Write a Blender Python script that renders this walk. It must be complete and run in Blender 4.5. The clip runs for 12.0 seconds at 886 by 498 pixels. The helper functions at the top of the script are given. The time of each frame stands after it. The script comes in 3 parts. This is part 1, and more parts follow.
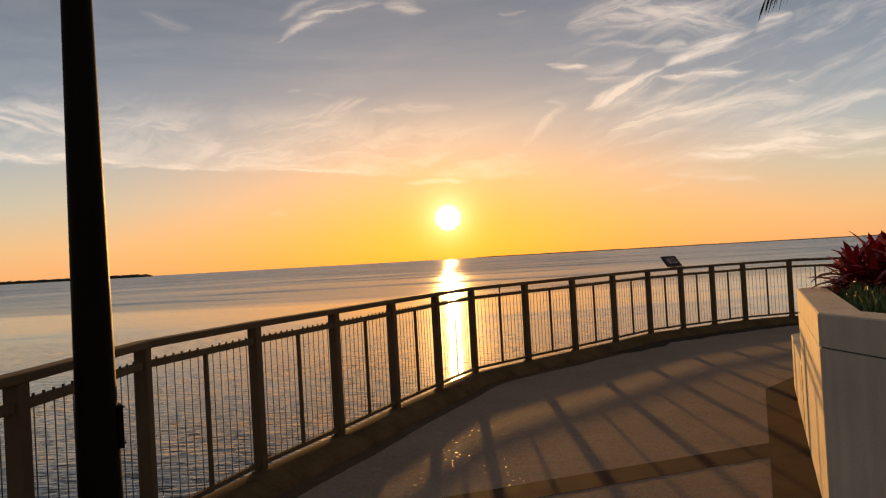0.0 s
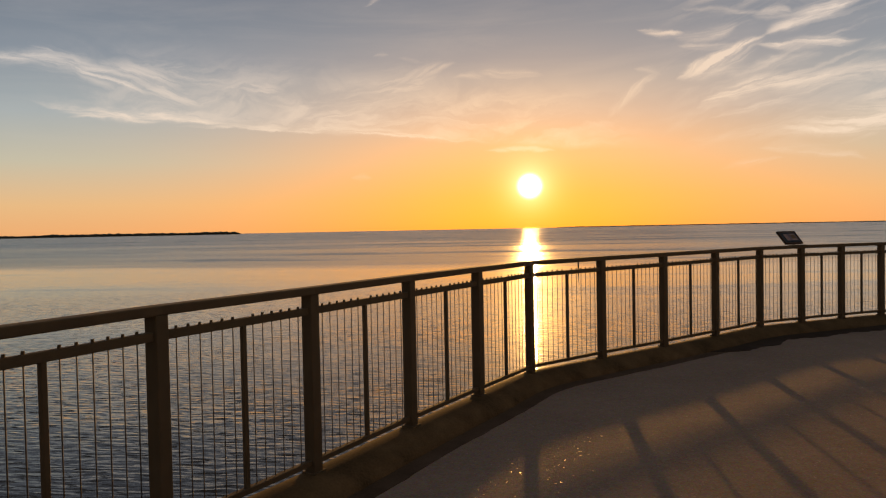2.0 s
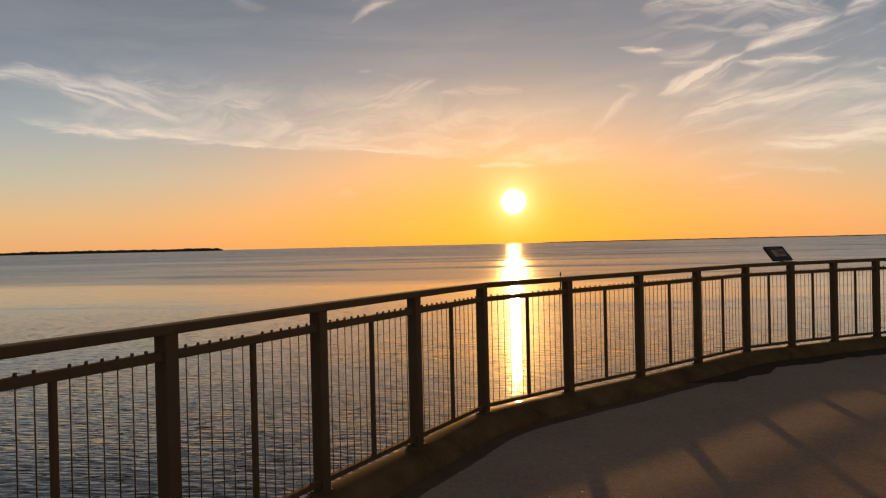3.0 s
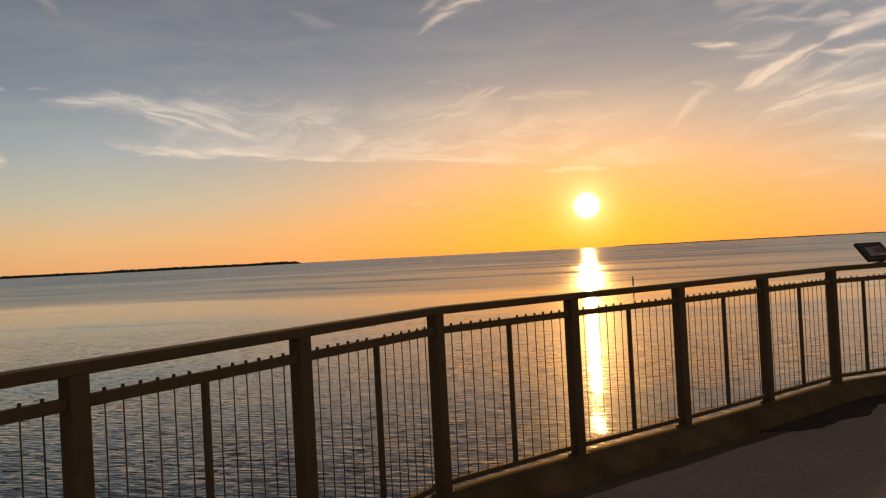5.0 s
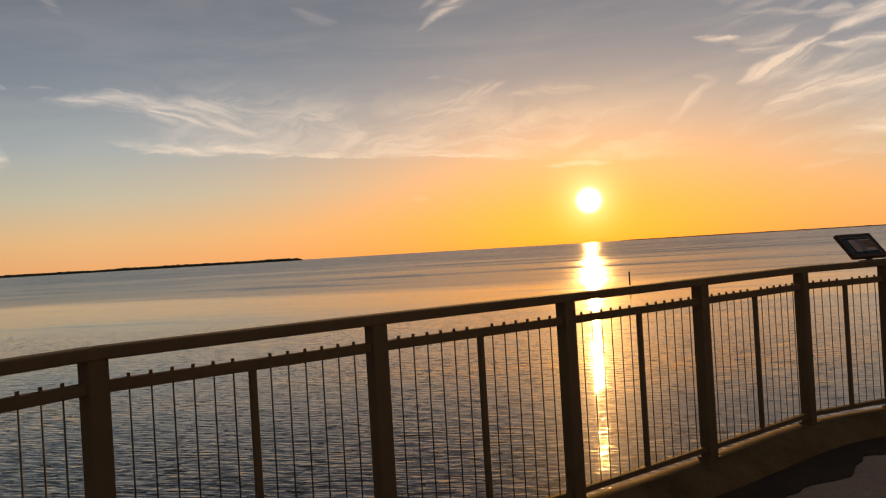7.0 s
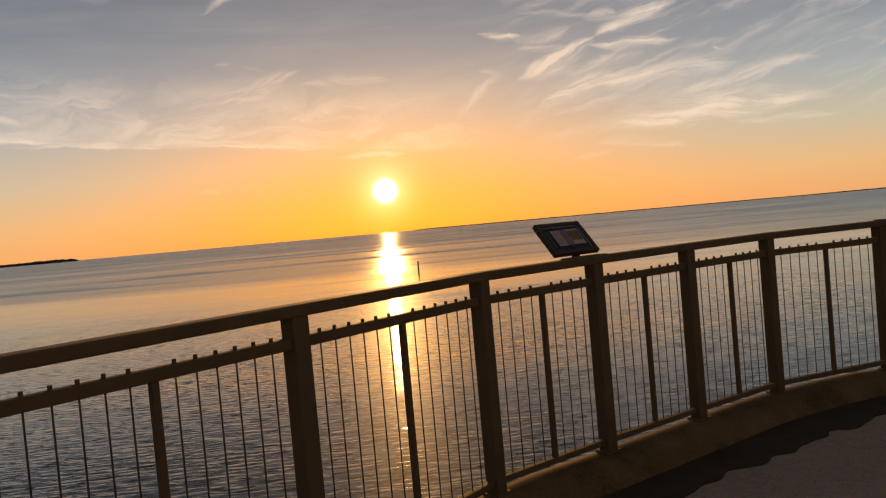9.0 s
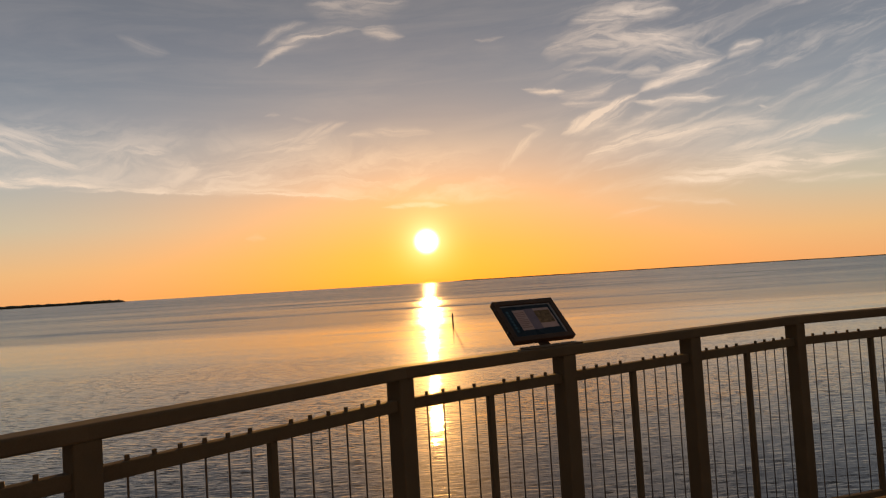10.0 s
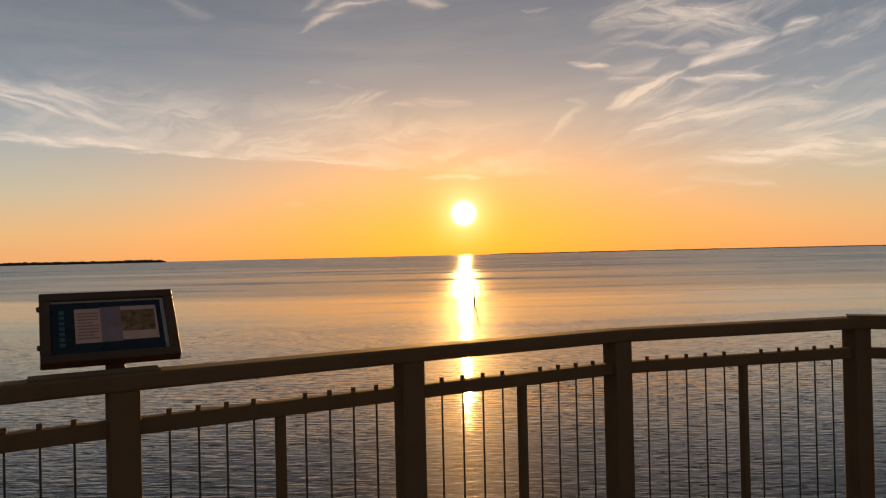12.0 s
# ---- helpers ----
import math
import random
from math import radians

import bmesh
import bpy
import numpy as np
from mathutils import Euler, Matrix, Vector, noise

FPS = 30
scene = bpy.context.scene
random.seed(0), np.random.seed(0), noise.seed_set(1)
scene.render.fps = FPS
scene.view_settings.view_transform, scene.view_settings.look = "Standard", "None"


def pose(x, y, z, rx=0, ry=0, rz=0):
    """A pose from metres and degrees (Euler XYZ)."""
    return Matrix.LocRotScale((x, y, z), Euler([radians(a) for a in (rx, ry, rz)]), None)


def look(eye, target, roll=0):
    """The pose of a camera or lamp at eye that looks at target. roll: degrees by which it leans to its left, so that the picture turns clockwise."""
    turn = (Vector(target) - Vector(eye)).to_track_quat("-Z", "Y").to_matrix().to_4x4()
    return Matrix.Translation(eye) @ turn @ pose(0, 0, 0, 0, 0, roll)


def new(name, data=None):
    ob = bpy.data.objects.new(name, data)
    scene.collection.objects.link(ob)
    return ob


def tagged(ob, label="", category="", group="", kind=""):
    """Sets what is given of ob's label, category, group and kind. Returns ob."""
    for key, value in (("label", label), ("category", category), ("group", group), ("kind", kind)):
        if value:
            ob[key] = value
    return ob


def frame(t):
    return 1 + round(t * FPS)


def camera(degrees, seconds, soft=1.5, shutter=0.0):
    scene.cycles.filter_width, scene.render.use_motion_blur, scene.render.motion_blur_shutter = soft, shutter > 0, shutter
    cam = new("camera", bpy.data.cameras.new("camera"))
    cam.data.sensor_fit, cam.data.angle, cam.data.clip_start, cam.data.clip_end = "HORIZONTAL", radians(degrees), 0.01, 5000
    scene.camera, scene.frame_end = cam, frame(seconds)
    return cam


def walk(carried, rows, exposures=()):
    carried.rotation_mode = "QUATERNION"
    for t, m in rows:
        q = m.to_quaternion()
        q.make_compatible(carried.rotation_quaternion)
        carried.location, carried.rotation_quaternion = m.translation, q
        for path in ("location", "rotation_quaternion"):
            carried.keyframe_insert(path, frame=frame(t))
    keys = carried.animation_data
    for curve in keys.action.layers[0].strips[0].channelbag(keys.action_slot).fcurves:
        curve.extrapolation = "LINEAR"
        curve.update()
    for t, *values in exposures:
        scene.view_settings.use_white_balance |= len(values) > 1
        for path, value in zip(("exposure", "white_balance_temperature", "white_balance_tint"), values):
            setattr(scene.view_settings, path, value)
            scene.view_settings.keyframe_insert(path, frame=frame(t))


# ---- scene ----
cam = camera(61.5, 12.0, soft=1.25)

PATH = [
    (0, (0.219, 1.954, 1.582), (0.201, 3.953, 1.608), -3.2),
    (0.5, (0.184, 2.459, 1.546), (0.048, 4.453, 1.501), -4.8),
    (1, (0.204, 3.046, 1.549), (-0.034, 5.03, 1.474), -4.6),
    (1.5, (0.305, 3.62, 1.532), (0.036, 5.601, 1.46), -2.7),
    (2, (0.474, 4.134, 1.529), (0.24, 6.12, 1.475), -1.1),
    (2.5, (0.588, 4.653, 1.547), (0.395, 6.644, 1.521), -0.7),
    (3, (0.734, 5.187, 1.531), (0.543, 7.177, 1.518), -1.3),
    (3.2, (0.795, 5.380, 1.529), (0.584, 7.369, 1.522), -1.8),
    (5, (1.353, 7.131, 1.506), (0.969, 9.094, 1.521), -3.0),
    (5.5, (1.558, 7.631, 1.501), (1.136, 9.586, 1.522), -2.9),
    (6, (1.74, 8.086, 1.493), (1.291, 10.035, 1.512), -3.0),
    (6.5, (1.97, 8.638, 1.461), (1.53, 10.589, 1.474), -3.1),
    (7, (2.149, 9.112, 1.463), (1.758, 11.073, 1.467), -3.4),
    (7.5, (2.353, 9.641, 1.471), (2.102, 11.625, 1.479), -4.6),
    (7.7, (2.44, 9.83, 1.468), (2.28, 11.823, 1.472), -4.8),
    (9.3, (3.296, 11.324, 1.436), (3.444, 13.317, 1.372), -5.1),
    (9.5, (3.389, 11.47, 1.447), (3.494, 13.467, 1.434), -4.4),
    (10, (3.685, 11.88, 1.511), (3.728, 13.878, 1.597), -3.5),
    (10.5, (4.01, 12.244, 1.528), (4.001, 14.242, 1.623), -2.7),
    (11, (4.34, 12.628, 1.518), (4.308, 14.627, 1.581), -1.9),
    (11.5, (4.749, 12.907, 1.523), (4.703, 14.906, 1.55), -1.3),
    (12, (5.126, 13.235, 1.486), (5.068, 15.234, 1.501), -1.3),
]
walk(cam, [(t, look(eye, aim, roll)) for t, eye, aim, roll in PATH],
     exposures=[(0.0, 0.20, 6500, 10), (1.0, 0.15, 6500, 10), (2.5, 0.07, 6550, 10), (5.0, 0.07, 6800, 11), (12.0, 0.07, 6700, 11)])

# ---- light ----
SUN_ELEVATION = 3.13
world = bpy.data.worlds.new("evening_sky")
scene.world = world
world.use_nodes = True


class Nodes:
    """Short hand for building node trees."""

    def __init__(self, tree):
        self.tree = tree
        tree.nodes.clear()

    def node(self, kind, **settings):
        n = self.tree.nodes.new(kind)
        for key, value in settings.items():
            setattr(n, key, value)
        return n

    def put(self, socket, value):
        if isinstance(value, bpy.types.NodeSocket):
            self.tree.links.new(value, socket)
        elif isinstance(value, (tuple, list)) and len(value) == 3 and socket.type == "RGBA":
            socket.default_value = (*value, 1)
        else:
            socket.default_value = value

    def m(self, op, *values, clamp=False):
        n = self.node("ShaderNodeMath", operation=op, use_clamp=clamp)
        for s, v in zip(n.inputs, values):
            self.put(s, v)
        return n.outputs[0]

    def v(self, op, *values):
        n = self.node("ShaderNodeVectorMath", operation=op)
        for s, v in zip(n.inputs, values):
            self.put(s, v)
        return n.outputs["Value"] if op in ("DOT_PRODUCT", "LENGTH") else n.outputs[0]

    def xyz(self, x, y, z=0.0):
        n = self.node("ShaderNodeCombineXYZ")
        for s, v in zip(n.inputs, (x, y, z)):
            self.put(s, v)
        return n.outputs[0]

    def split(self, vector):
        n = self.node("ShaderNodeSeparateXYZ")
        self.put(n.inputs[0], vector)
        return n.outputs

    def noise(self, vector, scale=1.0, detail=3.0, rough=0.5, distortion=0.0):
        n = self.node("ShaderNodeTexNoise")
        self.put(n.inputs["Vector"], vector)
        n.inputs["Scale"].default_value = scale
        n.inputs["Detail"].default_value = detail
        n.inputs["Roughness"].default_value = rough
        n.inputs["Distortion"].default_value = distortion
        return n.outputs["Fac"]

    def span(self, value, a, b, c=0.0, d=1.0, smooth=False):
        n = self.node("ShaderNodeMapRange", interpolation_type="SMOOTHSTEP" if smooth else "LINEAR")
        for s, x in zip(n.inputs, (value, a, b, c, d)):
            self.put(s, x)
        return n.outputs[0]

    def mix(self, fac, a, b, blend="MIX"):
        n = self.node("ShaderNodeMix", data_type="RGBA", blend_type=blend)
        self.put(n.inputs[0], fac)
        self.put(n.inputs[6], a)
        self.put(n.inputs[7], b)
        return n.outputs[2]

    def ramp(self, value, stops):
        n = self.node("ShaderNodeValToRGB")
        self.put(n.inputs[0], value)
        e = n.color_ramp.elements
        while len(e) < len(stops):
            e.new(0.5)
        for el, (p, c) in zip(e, stops):
            el.position, el.color = p, (*c, 1)
        return n.outputs[0]


def build_sky():
    k = Nodes(world.node_tree)
    way = k.node("ShaderNodeTexCoord").outputs["Generated"]
    x, y, z = k.split(way)
    az = k.m("MULTIPLY", k.m("ARCTAN2", x, y), 57.296)
    el = k.m("MULTIPLY", k.m("ARCSINE", z), 57.296)
    s = Vector((0, math.cos(radians(SUN_ELEVATION)), math.sin(radians(SUN_ELEVATION))))
    off = k.m("MULTIPLY", k.m("ARCCOSINE", k.m("MINIMUM", k.v("DOT_PRODUCT", way, tuple(s)), 1.0)), 57.296)

    # clear sky: peach at the horizon, slate blue above
    base = k.ramp(k.m("DIVIDE", k.m("MAXIMUM", el, 0.0), 60.0), [
        (0.0, (0.76, 0.38, 0.16)), (0.035, (0.70, 0.44, 0.22)), (0.085, (0.480, 0.455, 0.355)), (0.14, (0.325, 0.372, 0.390)),
        (0.21, (0.200, 0.237, 0.286)), (0.30, (0.145, 0.165, 0.207)), (0.5, (0.108, 0.106, 0.112)), (1.0, (0.170, 0.162, 0.165))])
    back = k.m("MAXIMUM", k.span(y, 0.0, 0.8, 0.42, 1.0), k.span(y, -0.1, -0.8, 0.42, 0.85))
    base = k.mix(1.0, base, k.xyz(back, back, back), "MULTIPLY")

    # warm light round the sun, wider than high
    r2 = k.m("ADD", k.m("POWER", k.m("ABSOLUTE", k.m("DIVIDE", az, 22.5)), 2.0), k.m("POWER", k.m("ABSOLUTE", k.m("DIVIDE", k.m("SUBTRACT", el, 1.5), 10.5)), 2.0))
    glow = k.m("EXPONENT", k.m("MULTIPLY", r2, -1.25))
    warm = k.ramp(k.m("DIVIDE", k.m("MAXIMUM", el, 0.0), 20.0), [
        (0.0, (1.0, 0.305, 0.028)), (0.12, (1.0, 0.345, 0.05)), (0.30, (0.98, 0.410, 0.125)), (0.55, (0.76, 0.44, 0.245)), (1.0, (0.37, 0.33, 0.345))])
    sky = k.mix(glow, base, warm)

    # cirrus: each wisp is an arc between two points (azimuth, elevation) with its density, bend, half width and how far it feathers up and down
    drift = k.xyz(k.m("MULTIPLY", az, 0.30), k.m("MULTIPLY", el, 0.45), 3.0)
    wx = k.m("MULTIPLY", k.m("SUBTRACT", k.noise(drift, 1.0, 3.0, 0.5), 0.5), 1.6)
    wy = k.m("MULTIPLY", k.m("SUBTRACT", k.noise(k.v("ADD", drift, (17.0, 5.0, 2.0)), 1.0, 6.0, 0.58), 0.5), 1.05)
    spot = k.xyz(k.m("ADD", az, wx), k.m("ADD", el, wy), 1.0)
    leans = (-18, -4, 10, 28, 50)
    layers = [None] * len(leans)

    def wisp(dense, start, end, bend, width, above, below):
        width *= 1.1
        a, b = Vector(start), Vector(end)
        mid, half = (a + b) / 2, (b - a).length / 2
        e = (b - a).normalized()
        n = Vector((-e.y, e.x))
        lean = math.degrees(math.atan2(e.y, e.x))
        layer = min(range(len(leans)), key=lambda i: abs(leans[i] - lean))
        along = k.v("DOT_PRODUCT", spot, (e.x / half, e.y / half, -mid.dot(e) / half))
        across = k.v("DOT_PRODUCT", spot, (n.x / width, n.y / width, -mid.dot(n) / width))
        square = k.m("MULTIPLY", along, along)
        arc = k.m("SUBTRACT", 1.0, square, clamp=True)
        taper = k.m("SUBTRACT", 1.0, k.m("POWER", square, 1.6), clamp=True)
        off_line = k.m("MULTIPLY_ADD", arc, -bend / width, across)
        feather = k.m("MULTIPLY_ADD", k.m("GREATER_THAN", off_line, 0.0), above - below, below)
        r = k.m("DIVIDE", off_line, k.m("MULTIPLY", feather, k.m("MULTIPLY_ADD", arc, 0.94, 0.06)))
        d = k.m("MULTIPLY", k.m("POWER", 0.42, k.m("MULTIPLY", r, r)), k.m("MULTIPLY", taper, dense * 1.2))
        layers[layer] = d if layers[layer] is None else k.m("MAXIMUM", layers[layer], d)

    wisp(0.38, (9.4, 16.41), (16.9, 18.00), 0.49, 0.55, 0.7, 2.0)
    wisp(0.50, (13.4, 17.67), (23.1, 14.78), 0.40, 0.61, 0.6, 1.6)
    wisp(0.42, (10.0, 16.45), (21.2, 15.43), 0.51, 0.55, 1.6, 0.8)
    wisp(0.50, (22.9, 14.40), (25.5, 15.26), 0.29, 0.31, 1.0, 1.0)
    wisp(0.72, (16.5, 12.90), (23.2, 14.71), -0.01, 0.37, 1.7, 0.6)
    wisp(0.40, (16.0, 14.33), (19.1, 13.74), 0.39, 0.25, 1.0, 1.4)
    wisp(0.78, (10.7, 10.42), (16.9, 13.03), 0.07, 0.40, 0.7, 1.6)
    wisp(0.60, (7.9, 14.25), (11.9, 13.49), 0.07, 0.20, 0.7, 1.5)
    wisp(0.42, (10.5, 13.40), (15.1, 14.02), -0.40, 0.28, 1.0, 1.4)
    wisp(0.30, (11.0, 12.60), (15.3, 12.43), -0.07, 0.23, 1.0, 1.0)
    wisp(0.75, (15.7, 12.34), (23.4, 12.03), -0.00, 0.20, 0.8, 1.8)
    wisp(0.30, (11.1, 15.32), (17.5, 14.29), 0.03, 0.14, 1.0, 1.0)
    wisp(0.28, (22.5, 11.20), (26.4, 11.42), 0.02, 0.17, 1.0, 1.0)
    wisp(0.41, (24.7, 11.00), (25.5, 10.73), 0.01, 0.08, 1.0, 1.0)
    wisp(0.62, (12.0, 8.23), (19.8, 9.94), 0.73, 0.43, 0.8, 1.6)
    wisp(0.62, (14.9, 9.61), (22.9, 10.19), 0.01, 0.43, 0.8, 1.6)
    wisp(0.45, (16.7, 9.73), (26.9, 9.58), 0.20, 0.43, 1.0, 1.3)
    wisp(0.24, (15.4, 10.91), (20.6, 11.32), 0.08, 0.28, 1.0, 1.2)
    wisp(0.34, (12.8, 7.39), (19.4, 8.38), 0.28, 0.25, 1.0, 1.0)
    wisp(0.46, (20.5, 7.70), (32.4, 9.41), 0.29, 0.25, 1.0, 1.8)
    wisp(0.72, (16.7, 6.14), (32.5, 6.39), 0.11, 0.72, 1.7, 0.5)
    wisp(0.30, (22.0, 7.32), (29.4, 7.61), 0.03, 0.37, 1.4, 1.0)
    wisp(0.18, (21.4, 5.23), (23.8, 5.73), 0.05, 0.14, 1.0, 1.0)
    wisp(0.36, (25.5, 5.76), (33.1, 5.30), -0.15, 0.17, 1.0, 1.0)
    wisp(0.30, (16.2, 5.18), (23.3, 4.06), 0.22, 0.23, 1.5, 0.8)
    wisp(0.28, (13.4, 3.85), (18.1, 4.53), 0.18, 0.17, 1.0, 1.0)
    wisp(0.34, (5.5, 7.86), (9.6, 11.21), 0.15, 0.28, 1.0, 1.4)
    wisp(0.19, (7.5, 11.44), (9.7, 10.87), 0.13, 0.20, 1.0, 1.0)
    wisp(0.42, (-3.7, 5.87), (2.1, 5.84), 0.07, 0.17, 1.3, 0.8)
    wisp(0.25, (4.5, 17.94), (7.0, 17.98), -0.00, 0.11, 1.0, 1.0)
    wisp(0.42, (-12.6, 16.27), (-3.8, 19.07), 0.86, 0.28, 1.5, 0.7)
    wisp(0.23, (-12.2, 17.97), (-8.0, 19.74), 0.12, 0.25, 1.3, 1.0)
    wisp(0.34, (-4.6, 19.13), (-0.8, 18.60), -0.23, 0.37, 1.6, 0.7)
    wisp(0.10, (-22.0, 18.39), (-18.0, 17.30), -0.21, 0.40, 1.0, 1.0)
    wisp(0.62, (-33.5, 11.84), (-27.4, 9.86), -0.08, 0.37, 0.8, 1.3)
    wisp(0.46, (-32.7, 11.51), (-24.2, 9.21), 0.85, 0.72, 0.8, 1.2)
    wisp(0.46, (-29.1, 10.41), (-23.8, 9.04), 0.28, 0.52, 1.0, 1.0)
    wisp(0.78, (-33.2, 8.11), (-21.8, 7.90), 0.25, 0.28, 1.6, 0.6)
    wisp(0.60, (-26.5, 7.70), (-1.9, 6.35), 0.34, 0.20, 2.6, 0.4)
    wisp(0.22, (-23.0, 7.94), (-21.8, 11.25), -0.79, 0.52, 1.0, 1.0)
    wisp(0.38, (-22.4, 10.48), (-17.6, 9.67), 0.49, 0.52, 1.0, 1.0)
    wisp(0.33, (-19.4, 7.98), (-16.8, 9.82), 0.59, 0.25, 1.2, 1.0)
    wisp(0.40, (-18.8, 8.35), (-10.6, 9.94), -0.55, 0.31, 1.3, 0.8)
    wisp(0.36, (-18.9, 7.77), (-6.0, 8.50), -0.25, 0.40, 1.3, 0.8)
    wisp(0.36, (-15.7, 8.93), (-6.6, 11.74), -0.09, 1.07, 1.0, 1.0)
    wisp(0.32, (-10.7, 10.44), (-5.3, 12.37), 0.33, 0.37, 1.0, 1.0)
    wisp(0.32, (-5.8, 11.28), (1.7, 11.13), 0.38, 0.31, 1.0, 1.0)
    wisp(0.14, (-12.0, 13.03), (-10.6, 13.08), 0.03, 0.11, 1.0, 1.0)
    wisp(0.17, (-10.1, 12.87), (-7.8, 12.49), 0.05, 0.14, 1.0, 1.0)
    wisp(0.20, (-13.6, 3.94), (-11.9, 4.01), 0.08, 0.20, 1.0, 1.0)
    wisp(0.24, (-28.9, 11.34), (-24.4, 11.79), 0.27, 0.31, 1.0, 1.0)
    wisp(0.11, (-39.4, 18.77), (-37.5, 17.22), 0.04, 0.32, 1.0, 1.0)
    wisp(0.62, (-46.0, 7.79), (-40.9, 7.36), 0.25, 0.72, 1.3, 0.7)
    wisp(0.25, (-42.7, 12.31), (-40.7, 12.35), 0.06, 0.15, 1.0, 1.0)
    wisp(0.17, (-39.7, 12.40), (-38.2, 12.50), 0.05, 0.11, 1.0, 1.0)
    wisp(0.55, (-35.5, 9.11), (-24.8, 8.22), -0.42, 0.28, 1.5, 0.7)
    wisp(0.50, (-39.6, 11.54), (-27.5, 10.41), 0.85, 0.41, 1.0, 1.3)
    wisp(0.30, (-36.5, 12.50), (-29.9, 10.90), 0.34, 0.32, 1.0, 1.0)
    # the tops of these run out of the picture
    wisp(0.26, (-8.7, 20.8), (0.0, 21.2), 0.2, 1.1, 1.0, 1.0)
    wisp(0.50, (11.7, 18.4), (20.3, 18.3), 0.3, 0.7, 1.0, 1.0)
    total = None
    for cloud, lean in zip(layers, leans):
        c, n = math.cos(radians(lean)), math.sin(radians(lean))
        along, across = k.v("DOT_PRODUCT", spot, (c * 0.24, n * 0.24, 0.0)), k.v("DOT_PRODUCT", spot, (-n * 2.1, c * 2.1, 0.0))
        f = k.noise(k.xyz(along, across, float(lean)), 1.0, 5.0, 0.6, 0.7)
        d = k.m("MULTIPLY", cloud, k.span(f, 0.33, 0.66, 0.26, 1.15, True))
        total = d if total is None else k.m("MAXIMUM", total, d)
    # a torn bank of thin cloud with a sharp foot, and streaks round the wisps
    foot = k.m("MULTIPLY_ADD", k.v("DOT_PRODUCT", spot, (1.0, 0.0, 0.0)), -0.075, 6.0)
    rise = k.m("SUBTRACT", k.m("MULTIPLY_ADD", wy, 0.8, el), foot)
    tear = k.noise(k.xyz(k.m("MULTIPLY", k.m("ADD", az, wx), 0.14), k.m("MULTIPLY", k.m("ADD", el, k.m("MULTIPLY", wy, 2.2)), 0.42), 21.0), 1.0, 6.0, 0.58, 1.1)
    bank = k.m("MULTIPLY", k.span(rise, 0.0, 0.55, 0.0, 1.0, True), k.span(rise, 1.6, 6.2, 1.0, 0.0, True))
    bank = k.m("MULTIPLY", bank, k.m("MULTIPLY", k.span(az, -36.0, -27.0, 0.0, 1.0, True), k.span(az, 0.0, 11.0, 1.0, 0.0, True)))
    total = k.m("MAXIMUM", total, k.m("MULTIPLY", bank, k.span(tear, 0.36, 0.68, 0.06, 0.56, True)))
    comb = k.noise(k.xyz(k.v("DOT_PRODUCT", spot, (0.135, 0.04, 0.0)), k.v("DOT_PRODUCT", spot, (-0.20, 0.72, 0.0)), 33.0), 1.0, 6.0, 0.6, 0.9)
    field = k.m("MULTIPLY", k.span(az, 8.0, 15.0, 0.0, 1.0, True), k.m("MULTIPLY", k.span(el, 4.5, 7.5, 0.0, 1.0, True), k.span(el, 15.0, 21.0, 1.0, 0.3, True)))
    field = k.m("MULTIPLY", field, k.span(comb, 0.44, 0.74, 0.0, 0.34, True))
    total = k.m("SUBTRACT", k.m("ADD", total, field), k.m("MULTIPLY", total, field))
    veil = k.noise(k.xyz(k.m("MULTIPLY", k.m("ADD", az, el), 0.06), k.m("MULTIPLY", k.m("SUBTRACT", el, k.m("MULTIPLY", az, 0.06)), 0.40), 8.0), 1.0, 6.0, 0.62, 0.6)
    total = k.m("ADD", total, k.m("MULTIPLY", k.span(veil, 0.42, 0.75), k.span(el, 4.0, 11.0, 0.0, 0.10)))
    total = k.m("MINIMUM", total, 0.85)
    lit = k.mix(k.m("EXPONENT", k.m("MULTIPLY", off, -0.06)), (0.68, 0.63, 0.60), (1.0, 0.62, 0.32))
    lit = k.mix(k.span(el, 6.0, 13.0), k.mix(0.5, lit, (0.90, 0.68, 0.48)), lit)
    sky = k.mix(total, sky, lit)

    # aureole and disc of the sun
    halo = k.m("EXPONENT", k.m("MULTIPLY", k.m("POWER", k.m("DIVIDE", off, 2.1), 2.0), -1.0))
    sky = k.mix(1.0, sky, k.mix(halo, (0.0, 0.0, 0.0), (0.55, 0.30, 0.13)), "ADD")
    inner = k.m("EXPONENT", k.m("MULTIPLY", k.m("POWER", k.m("DIVIDE", off, 1.15), 2.0), -1.0))
    sky = k.mix(1.0, sky, k.mix(inner, (0.0, 0.0, 0.0), (0.30, 0.30, 0.24)), "ADD")
    disc = k.span(off, 0.15, 1.15, 5.0, 0.0, True)
    sky = k.mix(1.0, sky, k.xyz(disc, k.m("MULTIPLY", disc, 0.93), k.m("MULTIPLY", disc, 0.72)), "ADD")

    clear = k.node("ShaderNodeTexSky", sky_type="NISHITA", sun_disc=False, sun_elevation=radians(SUN_ELEVATION), sun_rotation=0.0)
    both = k.mix(1.0, sky, k.mix(1.0, clear.outputs[0], (0.01, 0.01, 0.01), "MULTIPLY"), "ADD")
    bg = k.node("ShaderNodeBackground")
    k.put(bg.inputs[0], both)
    bg.inputs[1].default_value = 1.0
    k.put(k.node("ShaderNodeOutputWorld").inputs[0], bg.outputs[0])


build_sky()

